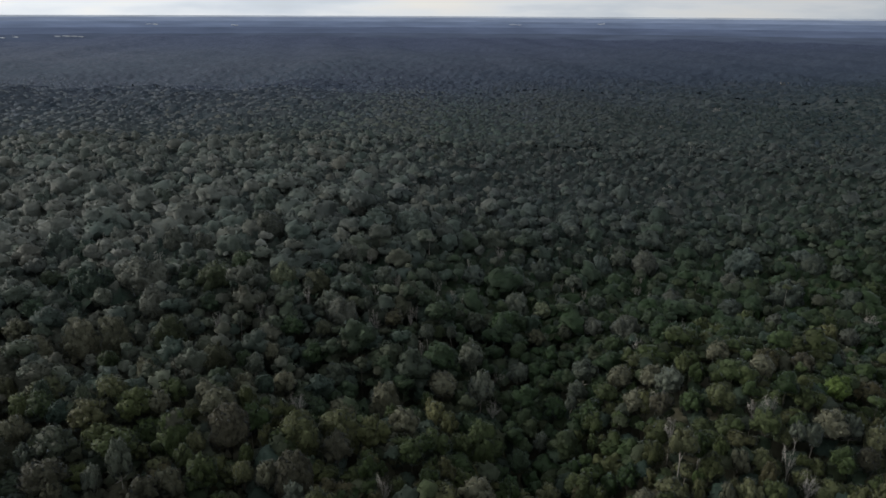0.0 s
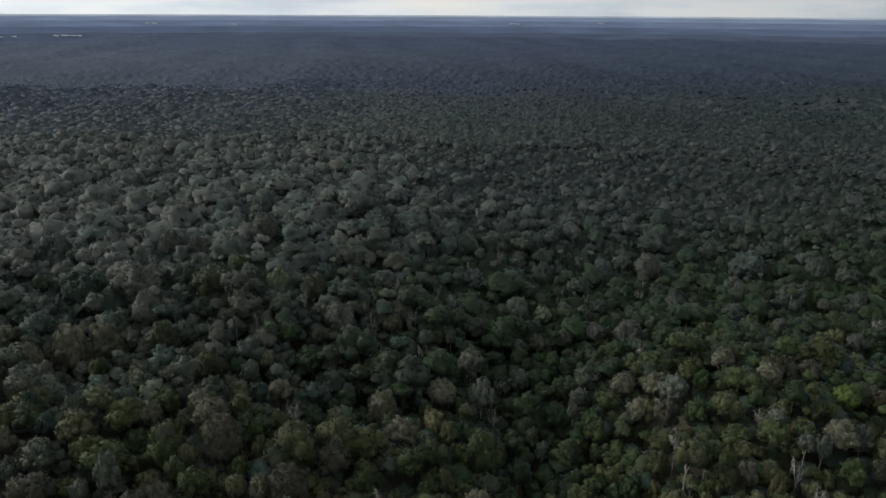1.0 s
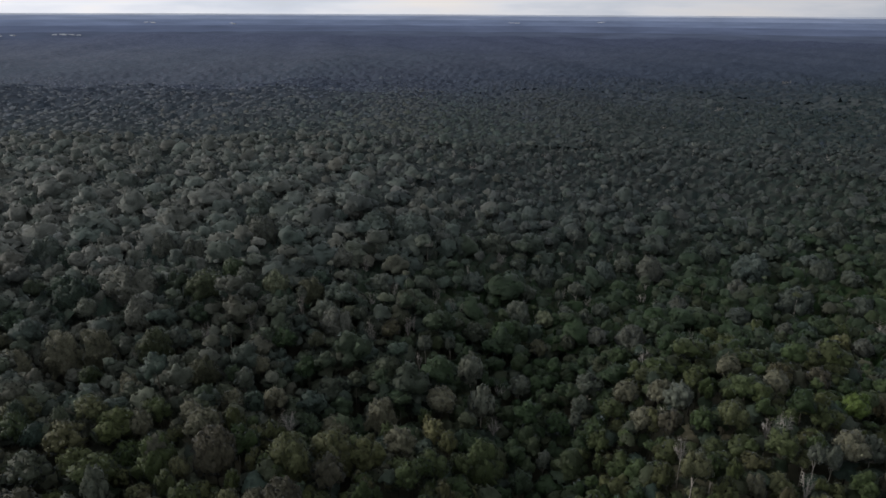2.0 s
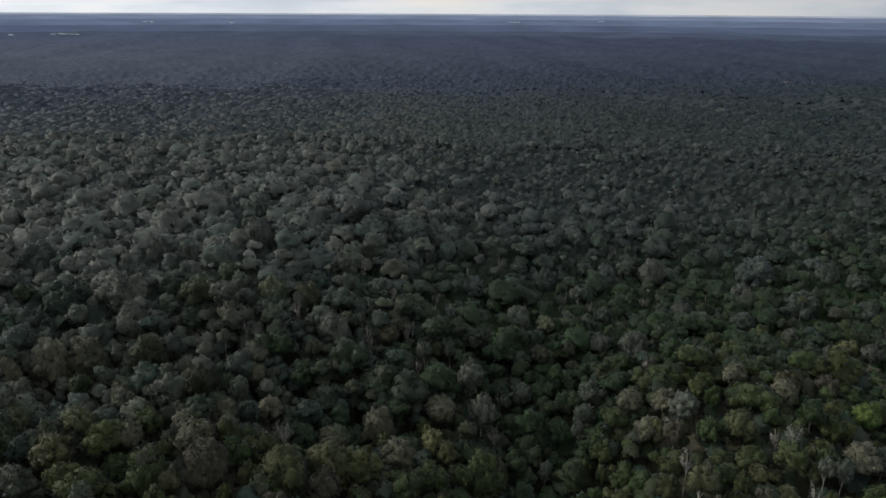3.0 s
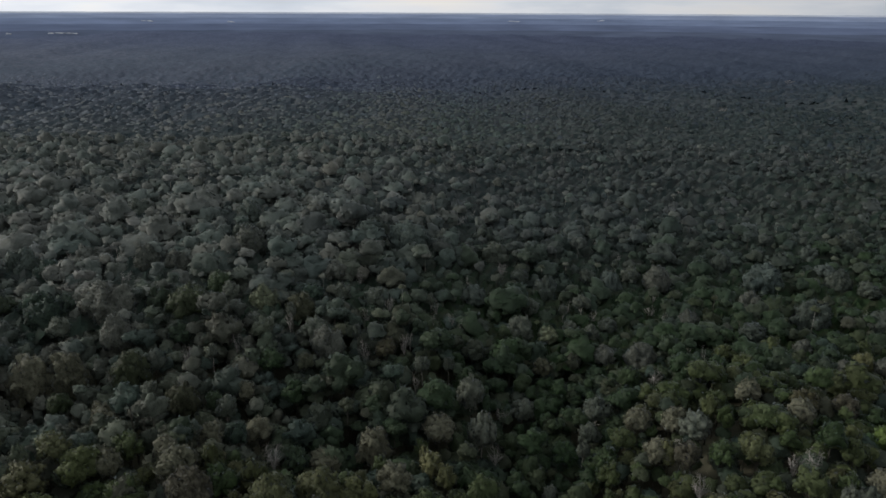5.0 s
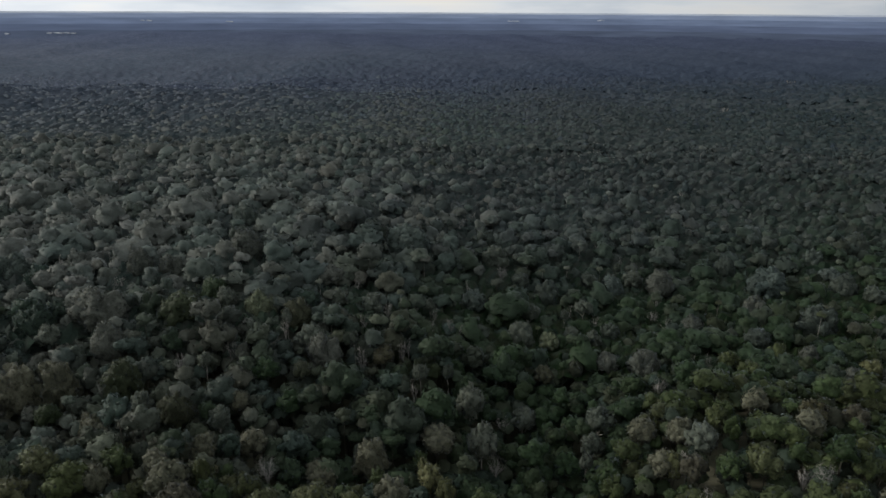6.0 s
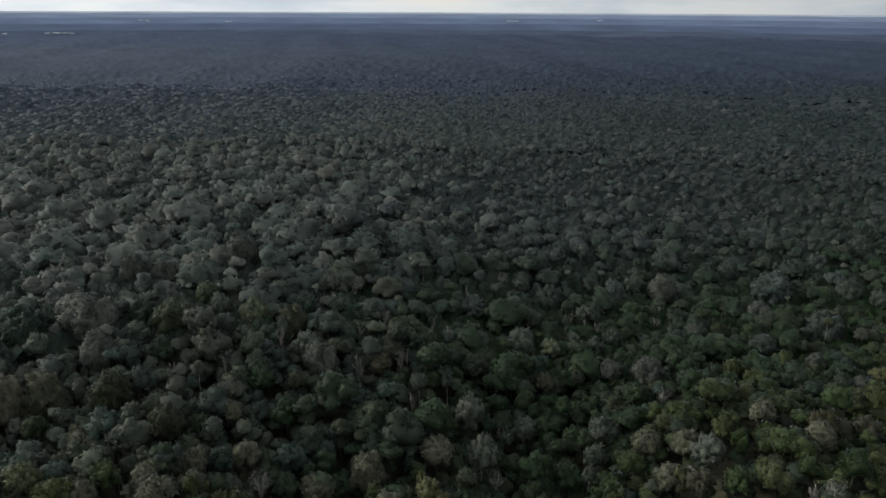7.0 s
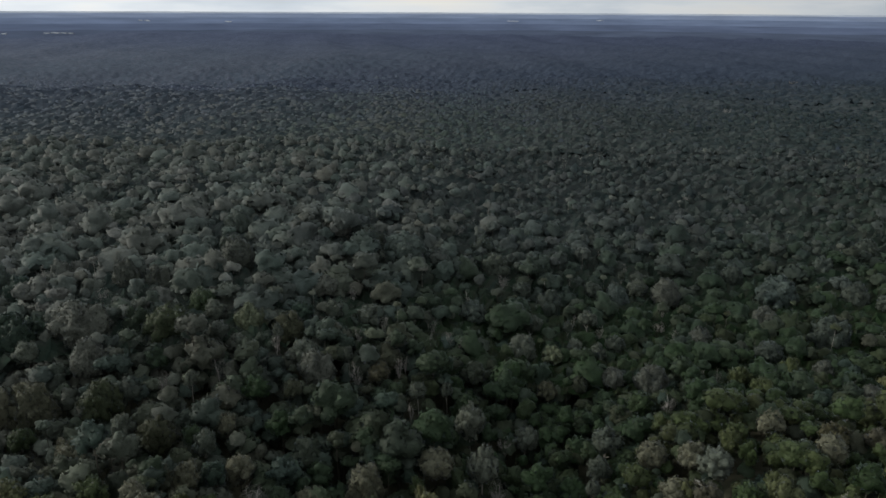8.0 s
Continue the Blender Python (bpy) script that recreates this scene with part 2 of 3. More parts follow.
# ---- trees: templates ----
# A template tree is 16 m high with a crown of 4 m radius; it comes as (points, triangles, slots): slot 0 leaves, 1 bark.


def icosphere(levels):
    bm = bmesh.new()
    bmesh.ops.create_icosphere(bm, subdivisions=levels, radius=1.0)
    v = np.array([p.co[:] for p in bm.verts])
    f = np.array([[p.index for p in q.verts] for q in bm.faces])
    bm.free()
    return v, f


BALLS = {k: icosphere(k) for k in (2, 3, 4)}


def merge(pieces):
    """Joins pieces of (points, triangles, slot, normals)."""
    vs, fs, ss, ns, base = [], [], [], [], 0
    for v, f, slot, n in pieces:
        vs.append(v), fs.append(f + base), ns.append(n)
        ss.append(np.full(len(f), slot) if np.isscalar(slot) else slot)
        base += len(v)
    return np.concatenate(vs), np.concatenate(fs), np.concatenate(ss), np.concatenate(ns)


def unit(n):
    return n / np.maximum(np.linalg.norm(n, axis=-1, keepdims=True), 1e-6)


def rod(a, b, ra, rb, sides=6, bend=0.0, rings=2, rng=None):
    """A tapered, slightly bent limb from a to b."""
    a, b = np.array(a, float), np.array(b, float)
    d = (b - a) / np.linalg.norm(b - a)
    u = np.cross(d, (0.3, 0.9, 0.1) if abs(d[2]) > 0.5 else (0, 0, 1.0))
    u /= np.linalg.norm(u)
    w = np.cross(d, u)
    vs = []
    for i in range(rings):
        t = i / (rings - 1)
        c = a + (b - a) * t + bend * math.sin(math.pi * t) * (u * 0.8 + w * 0.6)
        r = ra + (rb - ra) * t
        for k in range(sides):
            q = math.tau * k / sides
            vs.append(c + r * (u * math.cos(q) + w * math.sin(q)))
    fs = []
    for i in range(rings - 1):
        for k in range(sides):
            p, q = i * sides + k, i * sides + (k + 1) % sides
            fs += [(p, q, q + sides), (p, q + sides, p + sides)]
    ns = [u * math.cos(math.tau * k / sides) + w * math.sin(math.tau * k / sides) for k in range(sides)] * rings
    return np.array(vs), np.array(fs), np.array(ns)


def lobes_of(rng, style, big=1.0):
    """Centres and radii of the leafy lobes of a crown of 4 m radius, whose top stands near z = 16."""
    out = []
    n, flat = {"dome": (24, rng.uniform(0.85, 1.2)), "umbrella": (15, 0.40), "tall": (26, rng.uniform(1.3, 1.7)), "ragged": (20, 1.1),
               "smooth": (26, 0.9)}[style]
    n, mid = int(n * big ** 1.4), 14.9 - 2.88 * flat
    gold = math.pi * (3 - math.sqrt(5))
    turn = rng.uniform(0, math.tau)
    lean = rng.normal(scale=0.35, size=2)
    for i in range(n):
        up = 1 - (1.0 if style == "umbrella" else 1.62) * (i + 0.5) / n         # from the top to below the widest part
        ring = math.sqrt(max(0.0, 1 - up * up))
        a = turn + i * gold + rng.uniform(-0.5, 0.5)
        spread, r = rng.uniform(0.66, 0.94), rng.uniform(0.75, 1.5)
        if style == "ragged":
            spread, r = rng.uniform(0.5, 1.0), rng.uniform(0.7, 1.5)
        elif style == "smooth":
            spread, r = rng.uniform(0.68, 0.76), rng.uniform(1.2, 1.5)
        out.append((np.array([4 * spread * ring * math.cos(a) + lean[0] * up, 4 * spread * ring * math.sin(a) + lean[1] * up,
                              mid + 4 * flat * 0.72 * up + rng.uniform(-0.45, 0.45)]), r))
    if big > 1:                               # a larger crown on the same height, with more lobes
        out = [(np.array([0, 0, 16.0]) + big * (c - np.array([0, 0, 16.0])), r * big * 0.78) for c, r in out]
    return out


def surface_normals(v, f):
    n = np.zeros_like(v)
    q = np.cross(v[f[:, 1]] - v[f[:, 0]], v[f[:, 2]] - v[f[:, 0]])
    for k in range(3):
        np.add.at(n, f[:, k], q)
    return unit(n)


def crown_surface(rng, lobes, level, floor, rough):
    """One closed leafy surface: the outer hull of all the lobes, with creases where they meet."""
    d, f = BALLS[level]
    a = rng.uniform(0, math.tau)
    d = d @ np.array([[math.cos(a), -math.sin(a), 0], [math.sin(a), math.cos(a), 0], [0, 0, 1]]).T
    cs, rs = np.array([c for c, _ in lobes]), np.array([r for _, r in lobes])
    centre = cs.mean(axis=0) - np.array([0, 0, 0.4])
    top, wide = cs[:, 2].max() - centre[2], np.abs(cs[:, :2] - centre[:2]).max()
    t = 0.80 / np.sqrt((d[:, 0] ** 2 + d[:, 1] ** 2) / max(wide, 0.8) ** 2 + d[:, 2] ** 2 / max(top, 0.8) ** 2)
    for c, r in zip(cs - centre, rs):
        b = d @ c
        disc = r * r - (c @ c - b * b)
        t = np.maximum(t, np.where(disc > 0, b + np.sqrt(np.maximum(disc, 0)), 0))
    t = t * (1 + rng.normal(0, rough, len(t)))
    t = np.where(d[:, 2] < 0, t * (1 + 0.45 * d[:, 2]), t)          # a flat underside
    v = centre + d * t[:, None]
    f = f[d[f].mean(axis=1)[:, 2] > floor]            # crowns are open underneath, where the limbs are
    return v, f, surface_normals(v, f), centre


def leaf_sprays(rng, p, n, size, folded=True):
    """Sprays of leaves at the points p of a surface with the normals n: folded kites, or single triangles farther off."""
    count = len(p)
    n = unit(n + rng.normal(scale=0.5, size=(count, 3)))
    u = unit(np.cross(n, rng.normal(size=(count, 3))))
    w = np.cross(n, u)
    s = (size * rng.uniform(0.6, 1.4, count))[:, None]
    if folded:
        v = np.stack([p - u * s, p + w * s * 0.55 - n * s * 0.25, p + u * s, p - w * s * 0.55 - n * s * 0.25], 1)
        b = np.arange(count)[:, None] * 4
        f = np.concatenate([b + [0, 2, 1], b + [0, 3, 2]])
    else:
        v = np.stack([p - u * s, p + u * s * 0.7 + w * s * 0.7, p + u * s * 0.6 - w * s * 0.8], 1)
        f = np.arange(count)[:, None] * 3 + [0, 2, 1]
    return v.reshape(-1, 3), f


def sprays_round(rng, c, r, count, size):
    """Sprays of leaves in a ball round the point c."""
    d = unit(rng.normal(size=(count, 3)))
    return leaf_sprays(rng, c + d * r * rng.uniform(0.6, 1.3, count)[:, None], d, size)


def crown_mesh(rng, lobes, detail, big=1.0):
    """detail 4: single trees; 3: near forest; 2 and 1: middle forest; 0 and -1: far off. A lobed leafy surface with sprays of leaves on it.
    The leaves' normals follow the surface and the whole crown, so that the foliage shades as one soft mass."""
    level, sprays, size = {4: (4, 760, 0.40), 3: (3, 250, 0.52), 2: (3, 115, 0.58), 1: (2, 96, 0.62), 0: (2, 14, 0.75), -1: (2, 0, 0.0)}[detail]
    sprays = int(sprays * big ** 1.7)
    v, f, n, centre = crown_surface(rng, lobes, level, -0.42 if detail > 0 else -0.12, 0.06 if detail > 0 else 0.12)
    out = unit(v - centre)
    # farther crowns: normals lean up to flatten the shading, as haze does
    soft = {-1: 1.3, 0: 1.3, 1: 0.9, 2: 0.5}.get(detail, 0.0)
    parts = [(v, f, 0, unit(0.75 * n + 0.25 * out + np.array([0, 0, soft])))]
    if sprays:
        tri = v[f]
        area = np.linalg.norm(np.cross(tri[:, 1] - tri[:, 0], tri[:, 2] - tri[:, 0]), axis=1)
        pick = rng.choice(len(f), sprays, p=area / area.sum())
        w = rng.dirichlet((1, 1, 1), sprays)[:, :, None]
        p, q = (tri[pick] * w).sum(axis=1), unit((n[f][pick] * w).sum(axis=1))
        sv, sf = leaf_sprays(rng, p + q * rng.uniform(-0.05, 0.62, sprays)[:, None], q, size, False)
        each = len(sv) // sprays
        sn = unit(np.repeat(0.7 * q + 0.3 * unit(p - centre) + np.array([0, 0, soft]) + rng.normal(scale=0.34 if detail > 2 else 0.2, size=p.shape), each, axis=0))
        parts.append((sv, sf, 0, sn))
    return merge(parts)


def template(seed, style, detail):
    rng = np.random.RandomState(seed)
    lobes = lobes_of(rng, style)
    if detail < 4:                            # fewer, larger lobes
        lobes = [(c, r * 1.22) for i, (c, r) in enumerate(lobes) if i % 3 != 2]
    crown = crown_mesh(rng, lobes, detail)
    v, f, n = rod((0, 0, -1.5), (0, 0, 12), 0.22, 0.12, 3 if detail < 2 else 5, rng.uniform(-0.4, 0.4), 2 if detail < 2 else 3)
    return merge([crown, (v, f, 1, n)])


def far_template(seed, lumps=6, detail=0):
    """A distant crown: a few small lumps round a dome."""
    rng = np.random.RandomState(seed)
    turn, lobes = rng.uniform(0, math.tau), [(np.array([rng.uniform(-0.5, 0.5), rng.uniform(-0.5, 0.5), 13.4]), 2.4)]
    for k in range(lumps):
        a, q = turn + k * math.tau / lumps + rng.uniform(-0.4, 0.4), rng.uniform(1.7, 2.7)
        lobes.append((np.array([q * math.cos(a), q * math.sin(a), rng.uniform(11.4, 13.6)]), rng.uniform(1.2, 1.9)))
    return crown_mesh(rng, lobes, detail)


STYLES = ["dome", "tall", "dome", "umbrella", "tall", "ragged"]


def scatter(name, label, spots, templates, materials, seed):
    """One mesh of many trees. spots: rows of x, y, z, crown radius, height, tint, bloom."""
    rng = np.random.RandomState(seed)
    pick = rng.randint(0, len(templates), len(spots))
    vs, fs, ss, ts, bs, ns, base = [], [], [], [], [], [], 0
    for k, (tv, tf, ts0, tn) in enumerate(templates):
        rows = spots[pick == k]
        if not len(rows):
            continue
        a = rng.uniform(0, math.tau, len(rows))
        ca, sa, s = np.cos(a)[:, None], np.sin(a)[:, None], (rows[:, 3] / 4.3)[:, None]
        x, y, z = tv[:, 0][None], tv[:, 1][None], tv[:, 2][None]
        h = rows[:, 4][:, None]
        # the crown keeps its depth with its radius; the trunk takes up the rest of the height
        zz = np.where(z > 8, h - (16 - z) * s, z / 8 * (h - 8 * s))
        v = np.stack([rows[:, 0][:, None] + s * (x * ca - y * sa), rows[:, 1][:, None] + s * (x * sa + y * ca),
                      rows[:, 2][:, None] + zz], -1).reshape(-1, 3)
        f = (tf[None] + (np.arange(len(rows)) * len(tv))[:, None, None]).reshape(-1, 3) + base
        vs.append(v), fs.append(f), ss.append(np.tile(ts0, len(rows))), ts.append(np.repeat(rows[:, 5], len(tv)))
        bs.append(np.repeat(rows[:, 6], len(tv)))
        nx, ny, nz = tn[:, 0][None], tn[:, 1][None], np.repeat(tn[:, 2][None], len(rows), 0)
        ns.append(np.stack([nx * ca - ny * sa, nx * sa + ny * ca, nz], -1).reshape(-1, 3))
        base += len(v)
    me = mesh_from(name, np.concatenate(vs), np.concatenate(fs), materials, np.concatenate(ss), np.concatenate(ts),
                   haze_mix=np.concatenate(bs), normals=np.concatenate(ns))
    return tagged(new(name, me), label, "forest", kind="stuff")


# ---- trees: where they stand ----
rng = np.random.RandomState(11)
# Trees that stand out, by their look: plan x and y, crown radius.
ROUND_A = [(-17, 135, 2.3), (-49, 138, 2.5), (-95, 140, 5.1), (-64, 141, 2.5), (77, 142, 3.5), (-50, 144, 2.1), (-63, 146, 2.4),
    (-69, 148, 5.6), (103, 149, 3.6), (-92, 151, 5.1), (-100, 153, 3.5), (36, 154, 3.5), (-51, 157, 4.5), (-83, 157, 5.3),
    (51, 159, 3.4), (-29, 161, 6.9), (-20, 162, 4.9), (22, 174, 3.4), (81, 175, 4.2), (73, 177, 3.6), (127, 180, 4.2), (-56, 184, 3.5),
    (-40, 184, 3.8), (47, 185, 3.7), (-108, 193, 3.6), (80, 193, 2.7), (103, 196, 4.2)]
ROUND_B = [(-75, 198, 5.8), (-66, 199, 2.8), (37, 200, 4.2), (-94, 208, 6.2), (-45, 210, 3.9), (-143, 216, 4.9), (-55, 222, 4.5),
    (-45, 225, 3.1), (-87, 230, 3.7), (64, 234, 4.3), (-134, 235, 7.2), (-20, 240, 3.7), (-151, 241, 4.3), (-141, 242, 5.4),
    (-131, 243, 4.0), (144, 245, 4.5), (-91, 248, 8.6), (-102, 251, 5.6), (37, 252, 3.7), (49, 254, 3.0), (12, 256, 4.7),
    (-52, 257, 6.5), (-66, 260, 5.8), (-150, 268, 6.5), (-86, 268, 5.5), (-51, 269, 4.8), (42, 274, 4.1)]
ROUND_C = [(-165, 277, 7.9), (126, 279, 5.4), (-145, 285, 6.4), (69, 286, 3.8), (187, 292, 6.1), (13, 297, 5.3), (160, 298, 9.2),
    (-74, 314, 7.6), (47, 320, 6.5), (-91, 324, 6.4), (36, 326, 4.3), (-133, 332, 6.7), (81, 334, 6.4), (193, 337, 7.1), (71, 338, 4.5),
    (156, 338, 10.2), (-17, 340, 12.4), (-211, 347, 8.4), (193, 350, 5.1), (-34, 353, 8.3), (-154, 356, 8.6), (-97, 356, 7.9),
    (143, 358, 6.2), (21, 370, 7.3), (196, 374, 6.2), (233, 398, 8.2)]
BUFF_A = [(-89, 126, 2.5), (-64, 132, 3.3), (-43, 137, 3.0), (71, 143, 2.1), (-108, 146, 3.5), (52, 146, 3.2), (8, 147, 4.7),
    (78, 152, 2.6), (-77, 159, 3.0), (-61, 159, 5.0), (105, 160, 4.3), (-67, 167, 3.2), (-12, 172, 4.6), (-61, 180, 3.4),
    (-32, 185, 4.8), (59, 185, 3.9), (-92, 186, 3.3), (98, 188, 3.8), (-51, 189, 3.7), (-95, 190, 3.0), (-131, 194, 5.9),
    (-20, 194, 5.6), (67, 197, 3.7), (-1, 201, 5.2), (-141, 202, 4.3), (-121, 202, 7.1), (58, 202, 4.3), (91, 205, 3.8),
    (-111, 205, 6.4), (-59, 205, 2.9)]
BUFF_B = [(136, 213, 4.1), (-105, 225, 6.0), (-39, 236, 6.6), (140, 237, 4.0), (-115, 242, 10.3), (159, 244, 4.0), (73, 252, 6.2),
    (60, 254, 4.1), (140, 265, 3.6), (-119, 284, 6.3), (-107, 284, 5.8), (-46, 292, 5.3), (106, 296, 4.5), (-85, 309, 8.7),
    (141, 314, 6.4), (104, 337, 7.5)]
RUST = [(-91, 128, 5.1), (-69, 128, 3.6), (-37, 138, 5.7), (-28, 150, 4.1), (109, 149, 2.9), (114, 195, 4.0), (-56, 151, 6.1), (65, 180, 3.4)]
LIME = [(-111, 155, 3.6), (-86, 144, 4.1), (-6, 193, 2.2), (-17, 184, 2.6), (-9, 155, 3.8), (5, 169, 3.3), (45, 178, 1.7),
    (43, 157, 2.3), (82, 141, 3.1), (108, 142, 2.1), (106, 240, 4.4), (105, 256, 4.4), (125, 259, 5.6), (163, 264, 4.3), (81, 203, 3.0),
    (206, 306, 6.3), (-76, 167, 3.9), (-80, 140, 5.3), (11, 174, 6.4), (78, 200, 3.2), (103, 171, 3.2), (88, 162, 4.5)]
BRIGHT = [(116, 178, 3.8)]
YELLOW = [(-3, 184, 3.2), (65, 146, 2.0), (-5, 190, 1.6), (1, 179, 2.9), (61, 184, 3.1), (154, 249, 4.2)]
GREY = [(-100, 136, 2.8), (-82, 131, 2.4), (-36, 133, 2.9), (45, 206, 3.5), (30, 184, 2.3), (111, 161, 3.1), (99, 157, 2.6),
    (142, 206, 2.9), (-85, 200, 3.0), (-124, 226, 3.7), (-62, 196, 3.3), (-27, 276, 4.9), (-40, 275, 3.9), (-79, 262, 3.7),
    (-65, 243, 3.1), (92, 342, 5.1), (37, 297, 4.2), (52, 283, 3.3), (60, 278, 3.3), (202, 327, 5.2), (182, 338, 3.3), (-9, 530, 4.4),
    (27, 228, 4.4), (-45, 244, 4.6), (25, 347, 7.7), (31, 278, 5.8), (71, 191, 4.3), (49, 216, 5.2)]
TALL = [(9, 222, 4.6), (12, 203, 4.4), (-76, 133, 2.9)]
SLENDER = [(93, 155, 1.9), (60, 299, 4.0), (51, 293, 1.8), (87, 351, 1.8), (2, 236, 1.9), (-54, 248, 2.0), (-30, 242, 1.7),
    (-7, 229, 2.7), (41, 195, 1.8), (-72, 217, 1.6), (-5, 280, 2.0)]
BARE = [(-45, 179, 3.6), (16, 200, 3.4), (-15, 141, 2.4), (65, 184, 2.6), (65, 169, 2.9), (88, 170, 2.2), (92, 169, 3.0), (91, 142, 3.5),
    (90, 151, 2.2), (-120, 266, 3.1), (-81, 219, 2.4), (-27, 237, 3.0), (-21, 275, 2.0), (-14, 246, 2.0), (20, 225, 2.5), (28, 333, 3.5),
    (72, 231, 3.2), (98, 256, 2.6), (92, 305, 3.0), (182, 268, 5.3), (142, 220, 2.4), (20, 520, 4.8), (50, 610, 3.0), (82, 584, 2.9),
    (565, 1183, 5.7), (578, 1193, 4.8), (334, 858, 5.6), (225, 719, 3.6)]
SNAGS = [(-3, 280, 2.0), (-4, 269, 1.8), (-21, 271, 2.4), (-14, 246, 2.0), (-12, 249, 1.8), (7, 271, 1.8), (3, 273, 2.0), (-9, 224, 2.2), (55, 303, 2.0),
    (65, 296, 2.2), (92, 365, 2.0), (-54, 245, 2.2), (-68, 228, 2.2), (-35, 291, 2.4), (-87, 254, 3.0), (97, 268, 2.4), (116, 211, 2.4), (11, 310, 2.0), (-29, 259, 2.0)]
ROUND = ROUND_A + ROUND_B + ROUND_C
MARKED = np.array(ROUND + BUFF_A + BUFF_B + RUST + LIME + BRIGHT + YELLOW + GREY + TALL + SLENDER + SNAGS + BARE)


def haze_near(x, y):
    """How much haze goes into the near trees' leaf colour, less in shaded hollows."""
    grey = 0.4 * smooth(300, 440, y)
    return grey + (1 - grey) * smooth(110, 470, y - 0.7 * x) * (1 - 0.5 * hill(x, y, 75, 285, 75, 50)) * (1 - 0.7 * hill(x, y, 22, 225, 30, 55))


def haze_far(x, y):
    """How much blue haze goes into the leaf colour over the plain beyond."""
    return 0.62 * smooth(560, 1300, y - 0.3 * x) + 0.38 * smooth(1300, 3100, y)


def spots_between(y0, y1, slope, margin, cell, clear=0.66):
    """Jittered spots in a fan ahead of the flight: x, y, z, crown radius, height, tint."""
    xs = np.arange(-slope * y1 - margin, slope * y1 + margin, cell)
    ys = np.arange(y0, y1, cell)
    X, Y = np.meshgrid(xs, ys)
    X = X + (np.arange(len(ys)) % 2)[:, None] * cell / 2
    x = (X + rng.uniform(-0.45, 0.45, X.shape) * cell).ravel()
    y = (Y + rng.uniform(-0.45, 0.45, Y.shape) * cell).ravel()
    ok = np.abs(x) < slope * y + margin
    # a narrow cutting far off shows as a dark line
    ok &= ~((np.abs(y - 905 - 0.02 * (x - 500)) < 9) & (x > 330))
    x, y = x[ok], y[ok]
    n = len(x)
    R = np.clip(rng.lognormal(math.log(3.35), 0.30, n) * (1.03 + 0.35 * swell(x, y, 55, 41)) * (1 - 0.10 * np.tanh(x / 60)), 1.9, 7.0)
    h = 12.2 + 1.15 * R + rng.normal(0, 2.7, n) + 2.5 * swell(x, y, 40, 42)
    tall = rng.rand(n) < 0.06
    h = np.where(tall, h + rng.uniform(2, 5, n), h)
    patch = 0.5 + 0.5 * swell(x, y, 90, 5)
    tint = np.clip(0.62 * rng.rand(n) ** 1.1 + 0.45 * patch * rng.rand(n) + 0.02, 0, 1)
    tint = tint * (1 - 0.6 * hill(x, y, 20, 150, 24, 34)) * (1 - 0.65 * hill(x, y, 22, 228, 28, 42)) * (1 - 0.6 * hill(x, y, -33, 184, 13, 15)) * (1 - 0.4 * hill(x, y, 75, 290, 75, 50))      # darker leaves in gully and hollows: shade put into the tint
    # and lighter leaves to the left, the brighter side, also put into the tint
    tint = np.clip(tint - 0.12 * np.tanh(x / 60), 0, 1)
    # haze grows with distance and is put into the leaf colour
    haze_mix = np.clip((haze_near(x, y) if y0 < 600 else haze_far(x, y)) + rng.normal(0, 0.10, n) * (y > 230), 0, 1)
    rows = np.stack([x, y, land(x, y), R, h, tint, haze_mix], -1)
    gap = np.hypot(x[:, None] - MARKED[:, 0], y[:, None] - MARKED[:, 1]) - clear * (MARKED[:, 2] + R[:, None])
    # what stands just in front of a marked tree stays lower than it
    front = (np.abs(x[:, None] - MARKED[:, 0]) < 0.7 * (MARKED[:, 2] + R[:, None])) & (MARKED[:, 1] - y[:, None] > 0) \
        & (MARKED[:, 1] - y[:, None] < 15)
    rows[:, 4] = np.where(front.any(axis=1), np.minimum(rows[:, 4], 12.0), rows[:, 4])
    return rows[gap.min(axis=1) > 0]


def on_ridge(x, y):
    """The knolls ahead: olive and brown trees, lighter to stand in for sunlight."""
    return (hill(x, y, 100, 172, 42, 40) + 0.8 * hill(x, y, -42, 148, 44, 22)) > 0.38


near = spots_between(103, 262, 0.80, 14, 5.4)
mid = spots_between(262, 620, 0.70, 20, 7.4)
mid[:, 3] = np.clip(mid[:, 3] * rng.lognormal(0.25 - 0.17 * np.tanh(mid[:, 0] / 90), 0.26, len(mid)), 2.6, 10.5)      # broader crowns up the slope
mid[:, 3] *= 1 - 0.36 * smooth(290, 560, mid[:, 1])
mid[:, 4] += rng.normal(0, 1.0, len(mid))
# lighter left, darker right: the glare from the left put into the tint
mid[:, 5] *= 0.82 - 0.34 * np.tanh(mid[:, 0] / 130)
veil = 0.65 * smooth(20, 150, -mid[:, 0])                 # veiling glare to the left: tints drawn together for less contrast
mid[:, 5] = mid[:, 5] * (1 - veil) + 0.56 * veil
far = spots_between(620, 900, 0.66, 20, 6.4)
farther = spots_between(900, 1380, 0.66, 20, 9.0)
farther = farther[rng.rand(len(farther)) > smooth(1080, 1380, farther[:, 1])]      # thins out into the closed canopy beyond
for rows in (far, farther):
    rows[:, 3] *= 0.86
    rows[:, 4] = 15.2 + 0.35 * (rows[:, 4] - 15.6)
    rows[:, 5] = np.clip(0.52 - 0.48 * np.tanh((rows[:, 0] + 20) / 300) + 0.24 * (rows[:, 5] - 0.5), 0, 1)      # haze and glare in the tint: paler to the left, darker right

